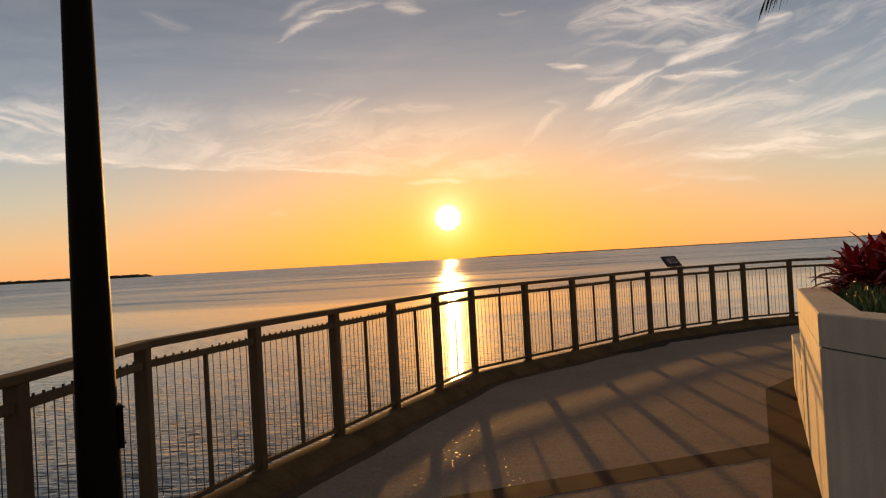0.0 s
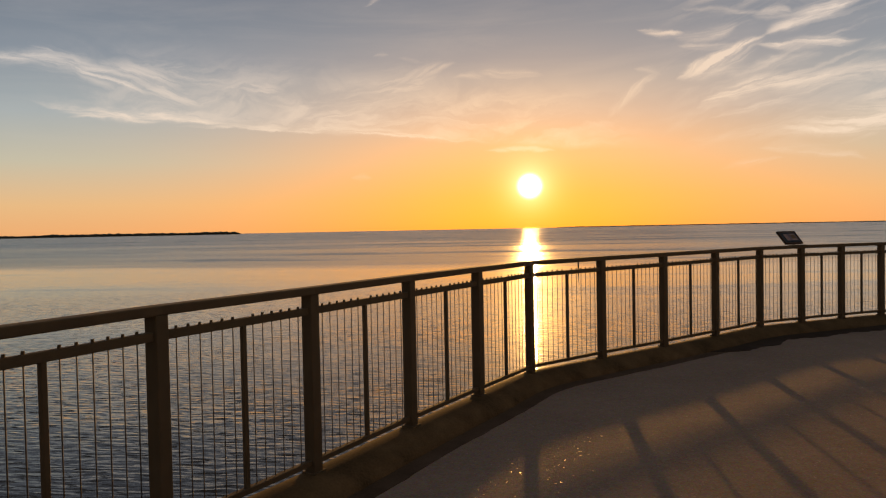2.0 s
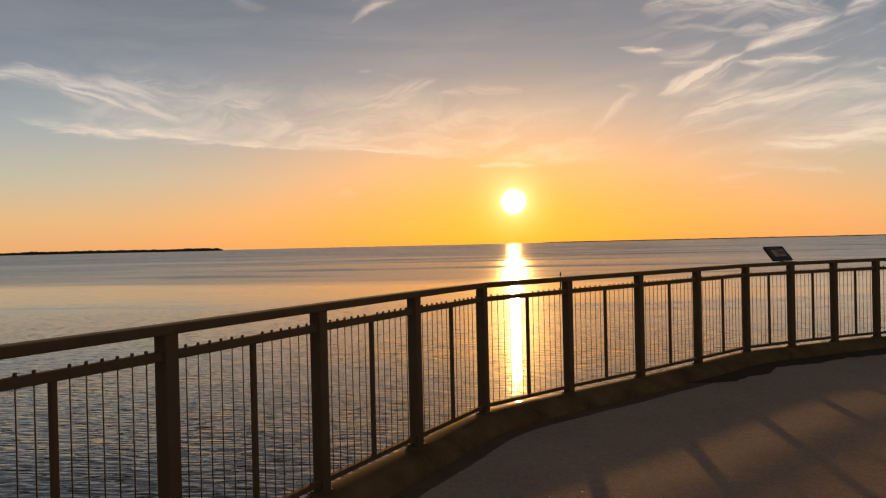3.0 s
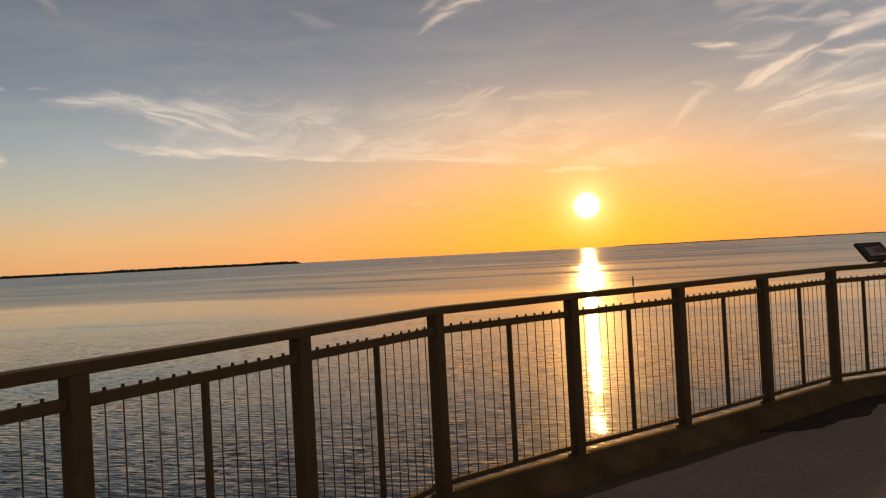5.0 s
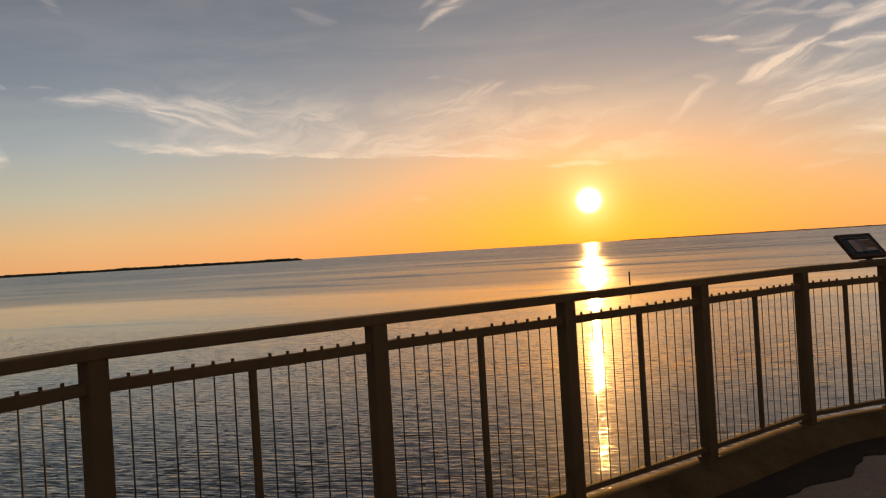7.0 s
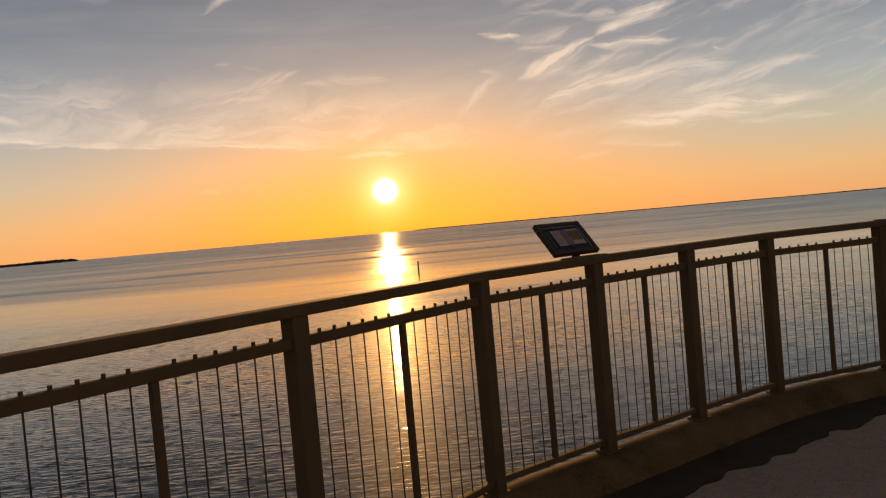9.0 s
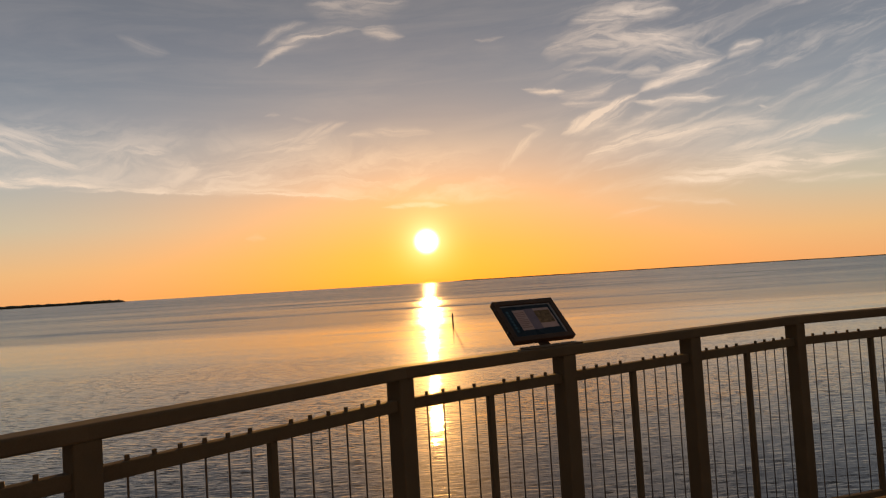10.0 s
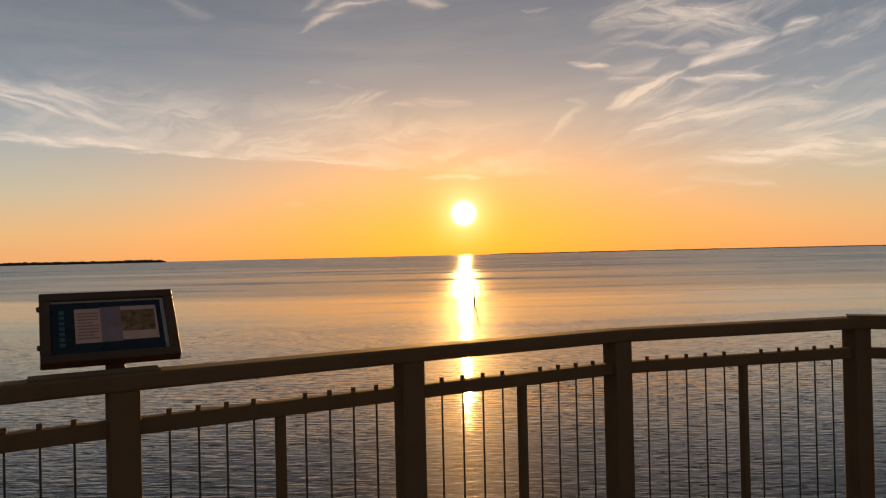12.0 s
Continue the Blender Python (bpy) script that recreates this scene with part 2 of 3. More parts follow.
sun = bpy.data.lights.new("sun", "SUN")
sun.energy, sun.angle, sun.color = 4.6, radians(0.7), (1.0, 0.49, 0.13)
sun_lamp = new("sun", sun)
sun_lamp.matrix_world = pose(0, 60, 40, 90 - SUN_ELEVATION, 0, 180)
sun_lamp.rotation_euler = (radians(90 - SUN_ELEVATION), 0, radians(180))


# ---- materials ----
def material(name):
    mat = bpy.data.materials.new(name)
    mat.use_nodes = True
    k = Nodes(mat.node_tree)
    b = k.node("ShaderNodeBsdfPrincipled")
    k.put(k.node("ShaderNodeOutputMaterial").inputs[0], b.outputs[0])
    return mat, k, b


def place(k):
    return k.node("ShaderNodeTexCoord").outputs["Object"]


def bump(k, b, height, distance, strength=1.0):
    n = k.node("ShaderNodeBump")
    n.inputs["Strength"].default_value = strength
    n.inputs["Distance"].default_value = distance
    k.put(n.inputs["Height"], height)
    k.put(b.inputs["Normal"], n.outputs[0])


def plain(name, low, high, rough=0.6, scale=8.0, metal=0.0, grain=300.0, depth=0.0004, rough_spread=0.1, gloss=0.5):
    """A surface that varies between two colours at two scales, with a fine grain."""
    mat, k, b = material(name)
    p = place(k)
    big, small = k.noise(p, scale, 5.0, 0.6), k.noise(p, grain, 3.0)
    spot = k.m("ADD", k.m("MULTIPLY", big, 0.7), k.m("MULTIPLY", small, 0.3))
    k.put(b.inputs["Base Color"], k.mix(k.span(spot, 0.35, 0.65), low, high))
    k.put(b.inputs["Roughness"], k.span(big, 0.3, 0.7, rough - rough_spread, rough + rough_spread))
    b.inputs["Metallic"].default_value = metal
    b.inputs["Specular IOR Level"].default_value = gloss
    bump(k, b, spot, depth)
    return mat


def deck_material():
    mat, k, b = material("exposed_aggregate")
    p = place(k)
    stones = k.node("ShaderNodeTexVoronoi", feature="F1")
    k.put(stones.inputs["Vector"], p)
    stones.inputs["Scale"].default_value = 85.0
    tone = k.m("ADD", k.m("MULTIPLY", k.noise(p, 1.1, 5.0, 0.6), 0.6), k.m("MULTIPLY", k.noise(p, 14.0, 4.0), 0.4))
    slab = k.mix(k.span(tone, 0.35, 0.65), (0.190, 0.134, 0.100), (0.300, 0.216, 0.164))
    pebble = k.mix(0.35, slab, k.mix(0.75, stones.outputs["Color"], (0.29, 0.21, 0.155)))
    k.put(b.inputs["Base Color"], pebble)
    polished = k.span(k.split(stones.outputs["Color"])[0], 0.984, 0.994)
    k.put(b.inputs["Roughness"], k.span(polished, 0.0, 1.0, 0.95, 0.38))
    k.put(b.inputs["Specular IOR Level"], k.span(polished, 0.0, 1.0, 0.04, 0.12))
    height = k.m("SUBTRACT", k.m("MULTIPLY", k.noise(p, 6.0, 3.0), 0.6), stones.outputs["Distance"])
    bump(k, b, height, 0.0016, 0.5)
    return mat


def water_material():
    mat, k, b = material("bay_water")
    p = place(k)
    x, y, z = k.split(p)
    # ripples near the shore, slicks further out, a breeze on the open bay
    streak = k.noise(k.xyz(k.m("MULTIPLY", x, 0.005), k.m("MULTIPLY", y, 0.028), 0.0), 1.0, 5.0, 0.6, 0.4)
    dist = k.m("MULTIPLY", y, k.m("MULTIPLY_ADD", k.m("SUBTRACT", streak, 0.5), 0.8, 1.0))
    rough = k.span(dist, 95.0, 122.0, 0.0, 1.0, True)
    breeze = k.m("ADD", k.span(dist, 65.0, 190.0, 0.0, 0.50, True), k.span(dist, 120.0, 460.0, 0.0, 0.50, True))
    puff = k.span(k.noise(k.xyz(k.m("MULTIPLY", x, 0.009), k.m("MULTIPLY", y, 0.060), 14.0), 1.0, 5.0, 0.62, 0.8), 0.50, 0.66, 0.0, 1.0, True)
    puff = k.m("MULTIPLY", puff, k.span(y, 35.0, 110.0, 0.0, 1.0))
    patch = k.span(k.noise(k.xyz(k.m("MULTIPLY", x, 0.02), k.m("MULTIPLY", y, 0.07), 5.0), 1.0, 4.0, 0.6), 0.35, 0.65, 0.6, 1.25)
    near = k.m("MULTIPLY", k.span(y, 24.0, 66.0, 0.19, 0.055, True), patch)
    chop = None
    for turn, scale, share in ((4, 1.0, 0.40), (-7, 1.8, 0.40)):
        w = k.node("ShaderNodeTexWave", wave_type="BANDS", bands_direction="Y", wave_profile="SIN")
        c, n = math.cos(radians(turn)), math.sin(radians(turn))
        k.put(w.inputs["Vector"], k.xyz(k.m("MULTIPLY", x, 0.42), k.m("ADD", k.m("MULTIPLY", y, c), k.m("MULTIPLY", x, n * 0.5)), float(turn)))
        for key, value in (("Scale", scale), ("Distortion", 11.0), ("Detail", 2.0), ("Detail Scale", 1.3), ("Detail Roughness", 0.55)):
            w.inputs[key].default_value = value
        d = k.m("MULTIPLY", k.m("SUBTRACT", w.outputs["Fac"], 0.5), share)
        chop = d if chop is None else k.m("ADD", chop, d)
    fine = k.noise(k.xyz(k.m("MULTIPLY", x, 5.0), k.m("MULTIPLY", y, 20.0), 0.0), 1.0, 3.0, 0.65, 0.6)
    chop = k.m("ADD", chop, k.m("MULTIPLY", k.m("SUBTRACT", fine, 0.5), 1.15))
    sway = k.m("SUBTRACT", k.noise(k.xyz(k.m("MULTIPLY", x, 2.4), k.m("MULTIPLY", y, 4.0), 7.0), 1.0, 2.0), 0.5)
    swell = k.m("SUBTRACT", k.noise(k.xyz(k.m("MULTIPLY", x, 0.10), k.m("MULTIPLY", y, 0.35), 2.0), 1.0, 2.0), 0.5)
    sea = k.m("SUBTRACT", k.noise(k.xyz(k.m("MULTIPLY", x, 0.4), k.m("MULTIPLY", y, 0.9), 9.0), 1.0, 2.0), 0.5)
    slope_y = k.m("ADD", k.m("MULTIPLY", chop, near), k.m("MULTIPLY", swell, 0.025))
    slope_y = k.m("SUBTRACT", slope_y, k.m("MULTIPLY", breeze, k.m("ADD", k.span(streak, 0.36, 0.64, 0.046, 0.112), k.m("MULTIPLY", sea, 0.15))))
    slope_y = k.m("SUBTRACT", slope_y, k.m("MULTIPLY", puff, 0.055))
    # the steep near sides of the small ripples
    lip = k.noise(k.xyz(k.m("MULTIPLY", x, 1.5), k.m("MULTIPLY", y, 9.5), 3.0), 1.0, 3.0, 0.6, 0.8)
    lip = k.m("MULTIPLY", k.span(lip, 0.55, 0.62, 0.0, 1.0, True), k.span(y, 18.0, 90.0, 0.29, 0.0, True))
    slope_y = k.m("SUBTRACT", slope_y, k.m("MULTIPLY", lip, patch))
    slope_x = k.m("MULTIPLY", sway, k.m("MULTIPLY", near, 0.55))
    up = k.v("NORMALIZE", k.xyz(slope_x, k.m("SUBTRACT", slope_y, k.m("MULTIPLY_ADD", near, -0.14, 0.012)), 1.0))
    k.put(b.inputs["Normal"], up)
    k.put(b.inputs["Base Color"], (0.009, 0.0085, 0.008))
    k.put(b.inputs["Roughness"], k.span(rough, 0.0, 1.0, 0.048, 0.20))
    b.inputs["IOR"].default_value = 1.333
    # unresolved capillary ripples spread a faint warm sheen beside the sun's path
    k.put(b.inputs["Coat Weight"], k.m("MULTIPLY", k.span(y, 24.0, 50.0, 0.10, 0.19, True), k.span(y, 75.0, 135.0, 1.0, 0.09, True)))
    b.inputs["Coat Roughness"].default_value = 0.48
    b.inputs["Coat IOR"].default_value = 1.333
    return mat


def stucco_material():
    mat, k, b = material("painted_stucco")
    p = place(k)
    x, y, z = k.split(p)
    big = k.noise(p, 2.2, 5.0, 0.65)
    run = k.noise(k.xyz(k.m("MULTIPLY", x, 9.0), k.m("MULTIPLY", y, 9.0), k.m("MULTIPLY", z, 0.8)), 1.0, 4.0, 0.6)
    dirt = k.span(k.m("ADD", k.m("MULTIPLY", big, 0.5), k.m("MULTIPLY", run, 0.5)), 0.38, 0.7)
    k.put(b.inputs["Base Color"], k.mix(dirt, (0.62, 0.56, 0.48), (0.42, 0.37, 0.31)))
    b.inputs["Roughness"].default_value = 0.85
    bump(k, b, k.m("ADD", k.noise(p, 90.0, 4.0, 0.6), k.m("MULTIPLY", k.noise(p, 22.0, 3.0), 0.8)), 0.004, 0.8)
    return mat


def leaf_material(name, low, high):
    mat, k, b = material(name)
    info = k.node("ShaderNodeObjectInfo").outputs["Random"]
    p = place(k)
    spot = k.m("ADD", k.m("MULTIPLY", info, 0.6), k.m("MULTIPLY", k.noise(p, 25.0, 3.0), 0.4))
    k.put(b.inputs["Base Color"], k.mix(spot, low, high))
    b.inputs["Roughness"].default_value = 0.42
    return mat


BRONZE = plain("bronze_paint", (0.085, 0.056, 0.029), (0.128, 0.086, 0.047), 0.75, 5.0, 0.0, 240.0, 0.0003, gloss=0.22)
STEEL = plain("dull_steel", (0.07, 0.06, 0.05), (0.12, 0.10, 0.085), 0.4, 20.0, 0.7)
POLE_PAINT = plain("dark_pole_paint", (0.006, 0.005, 0.004), (0.010, 0.008, 0.006), 0.55, 6.0, 0.0, 120.0, 0.0004, gloss=0.05)
KERB = plain("kerb_concrete", (0.066, 0.043, 0.020), (0.175, 0.114, 0.057), 0.9, 3.0, 0.0, 70.0, 0.0015, gloss=0.06)
BAND = plain("brown_stained_concrete", (0.066, 0.041, 0.026), (0.108, 0.068, 0.045), 0.9, 2.5, 0.0, 90.0, 0.001, gloss=0.05)
# two brown tones for the strips along the kerb's foot, the second darker
EDGE = plain("dark_brown_concrete", (0.075, 0.050, 0.032), (0.125, 0.087, 0.060), 0.9, 3.5, 0.0, 60.0, 0.0012, gloss=0.05)
RAGGED = plain("very_dark_brown", (0.026, 0.017, 0.011), (0.060, 0.040, 0.026), 0.85, 5.0, 0.0, 60.0, 0.0012, gloss=0.1)
DECK = deck_material()
WATER = water_material()
STUCCO = stucco_material()
SEAM = plain("dark_joint", (0.09, 0.08, 0.07), (0.14, 0.12, 0.10), 0.9)
SOIL = plain("planting_soil", (0.03, 0.022, 0.015), (0.07, 0.05, 0.035), 0.95, 12.0, 0.0, 60.0, 0.02)
CRIMSON = leaf_material("crimson_leaf", (0.22, 0.010, 0.018), (0.52, 0.03, 0.05))
DARK_LEAF = leaf_material("dark_red_leaf", (0.10, 0.007, 0.012), (0.26, 0.018, 0.03))
GRASS = leaf_material("ground_cover_green", (0.045, 0.075, 0.018), (0.11, 0.15, 0.04))
PALM_LEAF = leaf_material("palm_frond_green", (0.035, 0.050, 0.016), (0.07, 0.085, 0.03))
PALM_BARK = plain("palm_bark", (0.12, 0.095, 0.07), (0.22, 0.18, 0.14), 0.9, 9.0, 0.0, 70.0, 0.004)
WOODS = plain("far_woods", (0.020, 0.022, 0.014), (0.045, 0.042, 0.025), 0.95, 0.01, 0.0, 0.2)
PILE_WOOD = plain("wet_timber", (0.04, 0.032, 0.025), (0.08, 0.065, 0.05), 0.8, 4.0)
SIGN_FRAME = plain("sign_frame_paint", (0.045, 0.028, 0.020), (0.075, 0.048, 0.034), 0.5, 10.0, gloss=0.12)
SIGN_BLUE = plain("sign_dark_blue", (0.007, 0.016, 0.026), (0.011, 0.025, 0.038), 0.3, 15.0, gloss=0.12)
SIGN_PINK = plain("sign_text_field", (0.36, 0.25, 0.23), (0.44, 0.31, 0.28), 0.35, 15.0, gloss=0.12)
SIGN_MAUVE = plain("sign_mauve_field", (0.15, 0.12, 0.15), (0.20, 0.16, 0.19), 0.35, 15.0, gloss=0.12)
SIGN_INK = plain("sign_ink", (0.20, 0.13, 0.12), (0.27, 0.18, 0.17), 0.35, 30.0, gloss=0.12)
SIGN_PALE = plain("sign_pale_edge", (0.20, 0.20, 0.21), (0.27, 0.27, 0.28), 0.35, 30.0, gloss=0.12)
SIGN_TEAL = plain("sign_teal_letters", (0.03, 0.08, 0.11), (0.05, 0.11, 0.15), 0.35, 26.0, gloss=0.12)
SIGN_OCHRE = plain("sign_photo_trees", (0.05, 0.035, 0.018), (0.26, 0.17, 0.09), 0.35, 45.0, gloss=0.12)


# ---- building helpers ----
def mesh_of(name, bm, mat, smooth=False):
    bmesh.ops.recalc_face_normals(bm, faces=bm.faces)
    me = bpy.data.meshes.new(name)
    bm.to_mesh(me)
    bm.free()
    me.materials.append(mat)
    if smooth:
        for f in me.polygons:
            f.use_smooth = True
    return me


def part(name, bm, mat, parent=None, label="", smooth=False):
    ob = new(name, mesh_of(name, bm, mat, smooth))
    ob.parent = parent
    return tagged(ob, label)


def thing(name, label, category, group="", at=None):
    ob = new(name)
    if at is not None:
        ob.matrix_basis = at
    return tagged(ob, label, category, group)


def block(x0, x1, y0, y1, z0, z1, bevel=0.0, segments=2):
    bm = bmesh.new()
    bmesh.ops.create_cube(bm, size=1)
    for v in bm.verts:
        v.co = Vector((x0 + (v.co.x + .5) * (x1 - x0), y0 + (v.co.y + .5) * (y1 - y0), z0 + (v.co.z + .5) * (z1 - z0)))
    if bevel:
        bmesh.ops.bevel(bm, geom=bm.edges, offset=bevel, segments=segments, affect="EDGES", profile=0.5)
    return bm


def rod(radius, z0, z1, sides=6, top=None, x=0.0, y=0.0):
    bm = bmesh.new()
    bmesh.ops.create_cone(bm, cap_ends=True, segments=sides, radius1=radius, radius2=radius if top is None else top, depth=z1 - z0,
                          matrix=Matrix.Translation((x, y, (z0 + z1) / 2)))
    return bm


def prism(points, z0, z1, bevel=0.0):
    bm = bmesh.new()
    low = [bm.verts.new((x, y, z0)) for x, y in points]
    high = [bm.verts.new((x, y, z1)) for x, y in points]
    n = len(points)
    bm.faces.new(low[::-1])
    bm.faces.new(high)
    for i in range(n):
        bm.faces.new((low[i], low[(i + 1) % n], high[(i + 1) % n], high[i]))
    if bevel:
        edges = [e for e in bm.edges if e.verts[0].co.z > z1 - 1e-5 and e.verts[1].co.z > z1 - 1e-5 or abs(e.verts[0].co.z - e.verts[1].co.z) > 1e-5]
        bmesh.ops.bevel(bm, geom=edges, offset=bevel, segments=2, affect="EDGES", profile=0.5)
    return bm


def smooth_line(points, steps=6):
    out = []
    p = [Vector(a) for a in points]
    for i in range(len(p) - 1):
        a, b, c, d = p[max(i - 1, 0)], p[i], p[i + 1], p[min(i + 2, len(p) - 1)]
        for j in range(steps):
            t = j / steps
            out.append(0.5 * (2 * b + (c - a) * t + (2 * a - 5 * b + 4 * c - d) * t * t + (3 * b - a - 3 * c + d) * t ** 3))
    return out + [p[-1]]


def inward(line):
    """The normals of a line of points, to the side of the deck."""
    out = []
    for i in range(len(line)):
        d = (line[min(i + 1, len(line) - 1)] - line[max(i - 1, 0)]).normalized()
        out.append(Vector((d.y, -d.x)))
    return out


def sweep(line, profile, closed=True):
    bm = bmesh.new()
    rows = []
    for p, n in zip(line, inward(line)):
        rows.append([bm.verts.new((p.x + n.x * o, p.y + n.y * o, z)) for o, z in profile])
    m = len(profile)
    for a, b in zip(rows, rows[1:]):
        for i in range(m if closed else m - 1):
            bm.faces.new((a[i], a[(i + 1) % m], b[(i + 1) % m], b[i]))
    if closed:
        bm.faces.new(rows[0])
        bm.faces.new(rows[-1][::-1])
    return bm


# ---- the plan ----
POSTS = [(-1.86, -1.70), (-1.85, -0.58), (-1.83, 0.54), (-1.80, 1.66), (-1.77, 2.78), (-1.70, 3.90),
         (-1.62, 5.05), (-1.585, 6.24), (-1.23, 7.35), (-0.81, 8.35), (-0.40, 9.39), (0.02, 10.385), (0.455, 11.373), (1.215, 12.208), (1.998, 13.004),
         (2.774, 13.824), (3.556, 14.659), (4.248, 15.108), (4.946, 15.528), (5.666, 15.931), (6.660, 16.217), (7.45, 15.84), (8.20, 15.20),
         (8.80, 14.35), (9.20, 13.40)]
RODS_PER_HALF = [6] * 16 + [4] * 3 + [5] + [4] * 4
RAIL_TOP, KERB_TOP = 1.205, 0.120
posts = [Vector(p) for p in POSTS]
edge = smooth_line([(-1.90, -40.0), (-1.88, -8.0)] + POSTS + [(10.2, 12.4), (16.0, 11.0), (60.0, 10.0)])

# ---- ground, water and distance ----
normals = inward(edge)
rim = [(p + n * 0.10) for p, n in zip(edge, normals)]
deck = part("pavement", prism([tuple(p) for p in rim] + [(60.0, -40.0)], -4.6, 0.0), DECK)
tagged(deck, "grey-brown exposed aggregate concrete promenade, dry and worn", "pavement", kind="structure")

kerb = part("kerb", sweep(edge, [(-0.052, -4.6), (-0.052, 0.110), (-0.049, 0.117), (-0.042, KERB_TOP), (0.0, KERB_TOP), (0.06, 0.118), (0.11, 0.107),
                                 (0.155, 0.088), (0.195, 0.060), (0.225, 0.030), (0.245, -0.010), (0.245, -4.6)]), KERB, smooth=True)
tagged(kerb, "rounded weathered brown concrete kerb under the railing", "kerb", kind="structure")


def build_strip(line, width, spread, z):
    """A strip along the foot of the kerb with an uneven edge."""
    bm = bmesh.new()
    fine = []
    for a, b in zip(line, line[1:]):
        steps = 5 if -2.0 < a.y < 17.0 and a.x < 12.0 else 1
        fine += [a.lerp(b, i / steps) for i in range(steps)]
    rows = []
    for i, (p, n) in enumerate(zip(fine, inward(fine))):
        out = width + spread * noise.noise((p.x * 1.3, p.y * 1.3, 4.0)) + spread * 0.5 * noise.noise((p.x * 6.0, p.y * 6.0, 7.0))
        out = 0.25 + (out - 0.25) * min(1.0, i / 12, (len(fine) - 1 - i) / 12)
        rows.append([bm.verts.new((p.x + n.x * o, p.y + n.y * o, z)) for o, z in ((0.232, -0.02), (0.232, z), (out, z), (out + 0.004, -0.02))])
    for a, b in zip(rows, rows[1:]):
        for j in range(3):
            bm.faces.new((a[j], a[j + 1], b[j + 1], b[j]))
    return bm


# a darker, wider strip with a ragged edge, only along the kerb's far bend
ragged = part("ragged_strip", build_strip([p for p in edge if p.y > 13.3 and p.x < 9.6], 0.50, 0.13, 0.008), RAGGED)
tagged(ragged, "very dark brown strip with a ragged edge along the kerb", "stain", kind="structure")
# a narrow brown strip along the whole kerb
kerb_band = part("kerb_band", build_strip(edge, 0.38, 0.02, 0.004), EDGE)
tagged(kerb_band, "dark brown strip of concrete along the kerb", "paving band", kind="structure")

FACE = Vector((0.380, 0.925))
cross = part("cross_band", prism([(-1.02, 6.19), (2.485, 7.447), (2.643, 7.824), (-0.88, 6.56)], -0.02, 0.003), BAND)
tagged(cross, "dark brown stained concrete band across the promenade", "paving band", kind="structure")
planter_band = part("planter_band", prism([(1.62, 5.35), (3.49, 9.93), (4.42, 10.92), (5.78, 10.92), (6.4, 9.9), (4.8, 8.0), (2.6, 4.6), (1.75, 4.1)], -0.02, 0.006), BAND)
tagged(planter_band, "dark brown stained concrete border round the planter", "paving band", kind="structure")


def build_water():
    bm = bmesh.new()
    rings = [0.0, 6, 12, 20, 32, 50, 80, 130, 220, 400, 800, 1600, 3000, 4850]
    sides = 64
    centre = Vector((0.0, 12.0))
    last = None
    for r in rings:
        if r == 0:
            row = [bm.verts.new((centre.x, centre.y, -3.6))]
        else:
            row = [bm.verts.new((centre.x + r * math.cos(2 * math.pi * i / sides), centre.y + r * math.sin(2 * math.pi * i / sides), -3.6)) for i in range(sides)]
        if last:
            for i in range(sides):
                j = (i + 1) % sides
                bm.faces.new((last[0], row[i], row[j]) if len(last) == 1 else (last[i], row[i], row[j], last[j]))
        last = row
    return bm


water = part("water", build_water(), WATER)
tagged(water, "calm grey bay water with fine ripples mirroring the sunset", "water", kind="structure")


def woods(line, low, high, seed, depth, step):
    """A low shore with an uneven tree line, along a line of points."""
    rnd = random.Random(seed)
    bm = bmesh.new()
    pts = []
    for a, b in zip(line, line[1:]):
        a, b = Vector(a), Vector(b)
        n = max(1, int((b - a).length / step))
        pts += [a.lerp(b, i / n) for i in range(n)]
    pts.append(Vector(line[-1]))
    rows = []
    total = len(pts)
    for i, p in enumerate(pts):
        out = Vector((p.x, p.y)).normalized()
        grow = 0.5 + 0.5 * noise.noise((i * 0.05, seed, 0)) + 0.25 * noise.noise((i * 0.3, seed, 5))
        h = low + (high - low) * max(0.05, grow) * rnd.uniform(0.6, 1.3)
        h *= min(1.0, 0.35 + i / 5, 0.35 + (total - 1 - i) / 5)
        rows.append([bm.verts.new((p.x + out.x * o, p.y + out.y * o, z)) for o, z in
                     ((0, -3.7), (0, -3.6 + 0.55 * h), (depth * 0.2, -3.6 + 0.92 * h), (depth * 0.5, -3.6 + h), (depth, -3.6 + 0.5 * h), (depth, -3.7))])
    for a, b in zip(rows, rows[1:]):
        for i in range(5):
            bm.faces.new((a[i], b[i], b[i + 1], a[i + 1]))
    return bm


island = part("island", woods([(-1004, 2502), (-1250, 2495), (-1700, 2450), (-2300, 2300), (-3000, 1900)], 6.0, 13.5, 3, 60, 7), WOODS)
tagged(island, "low dark wooded island across the bay", "island", kind="backdrop")
far_shore = part("far_shore", woods([(4430 * math.sin(radians(a)), 12 + 4430 * math.cos(radians(a))) for a in range(2, 62, 3)], 3.0, 6.0, 9, 60, 22), WOODS)
tagged(far_shore, "thin dark line of far shore on the horizon", "shore", kind="backdrop")

# ---- the railing ----
dirs = [(b - a).normalized() for a, b in zip(posts, posts[1:])]


def frame_of(i):
    """The pose at a post: x along the railing, y away from the deck."""
    d = dirs[max(i - 1, 0)]
    return pose(posts[i].x, posts[i].y, 0, 0, 0, math.degrees(math.atan2(d.y, d.x)))


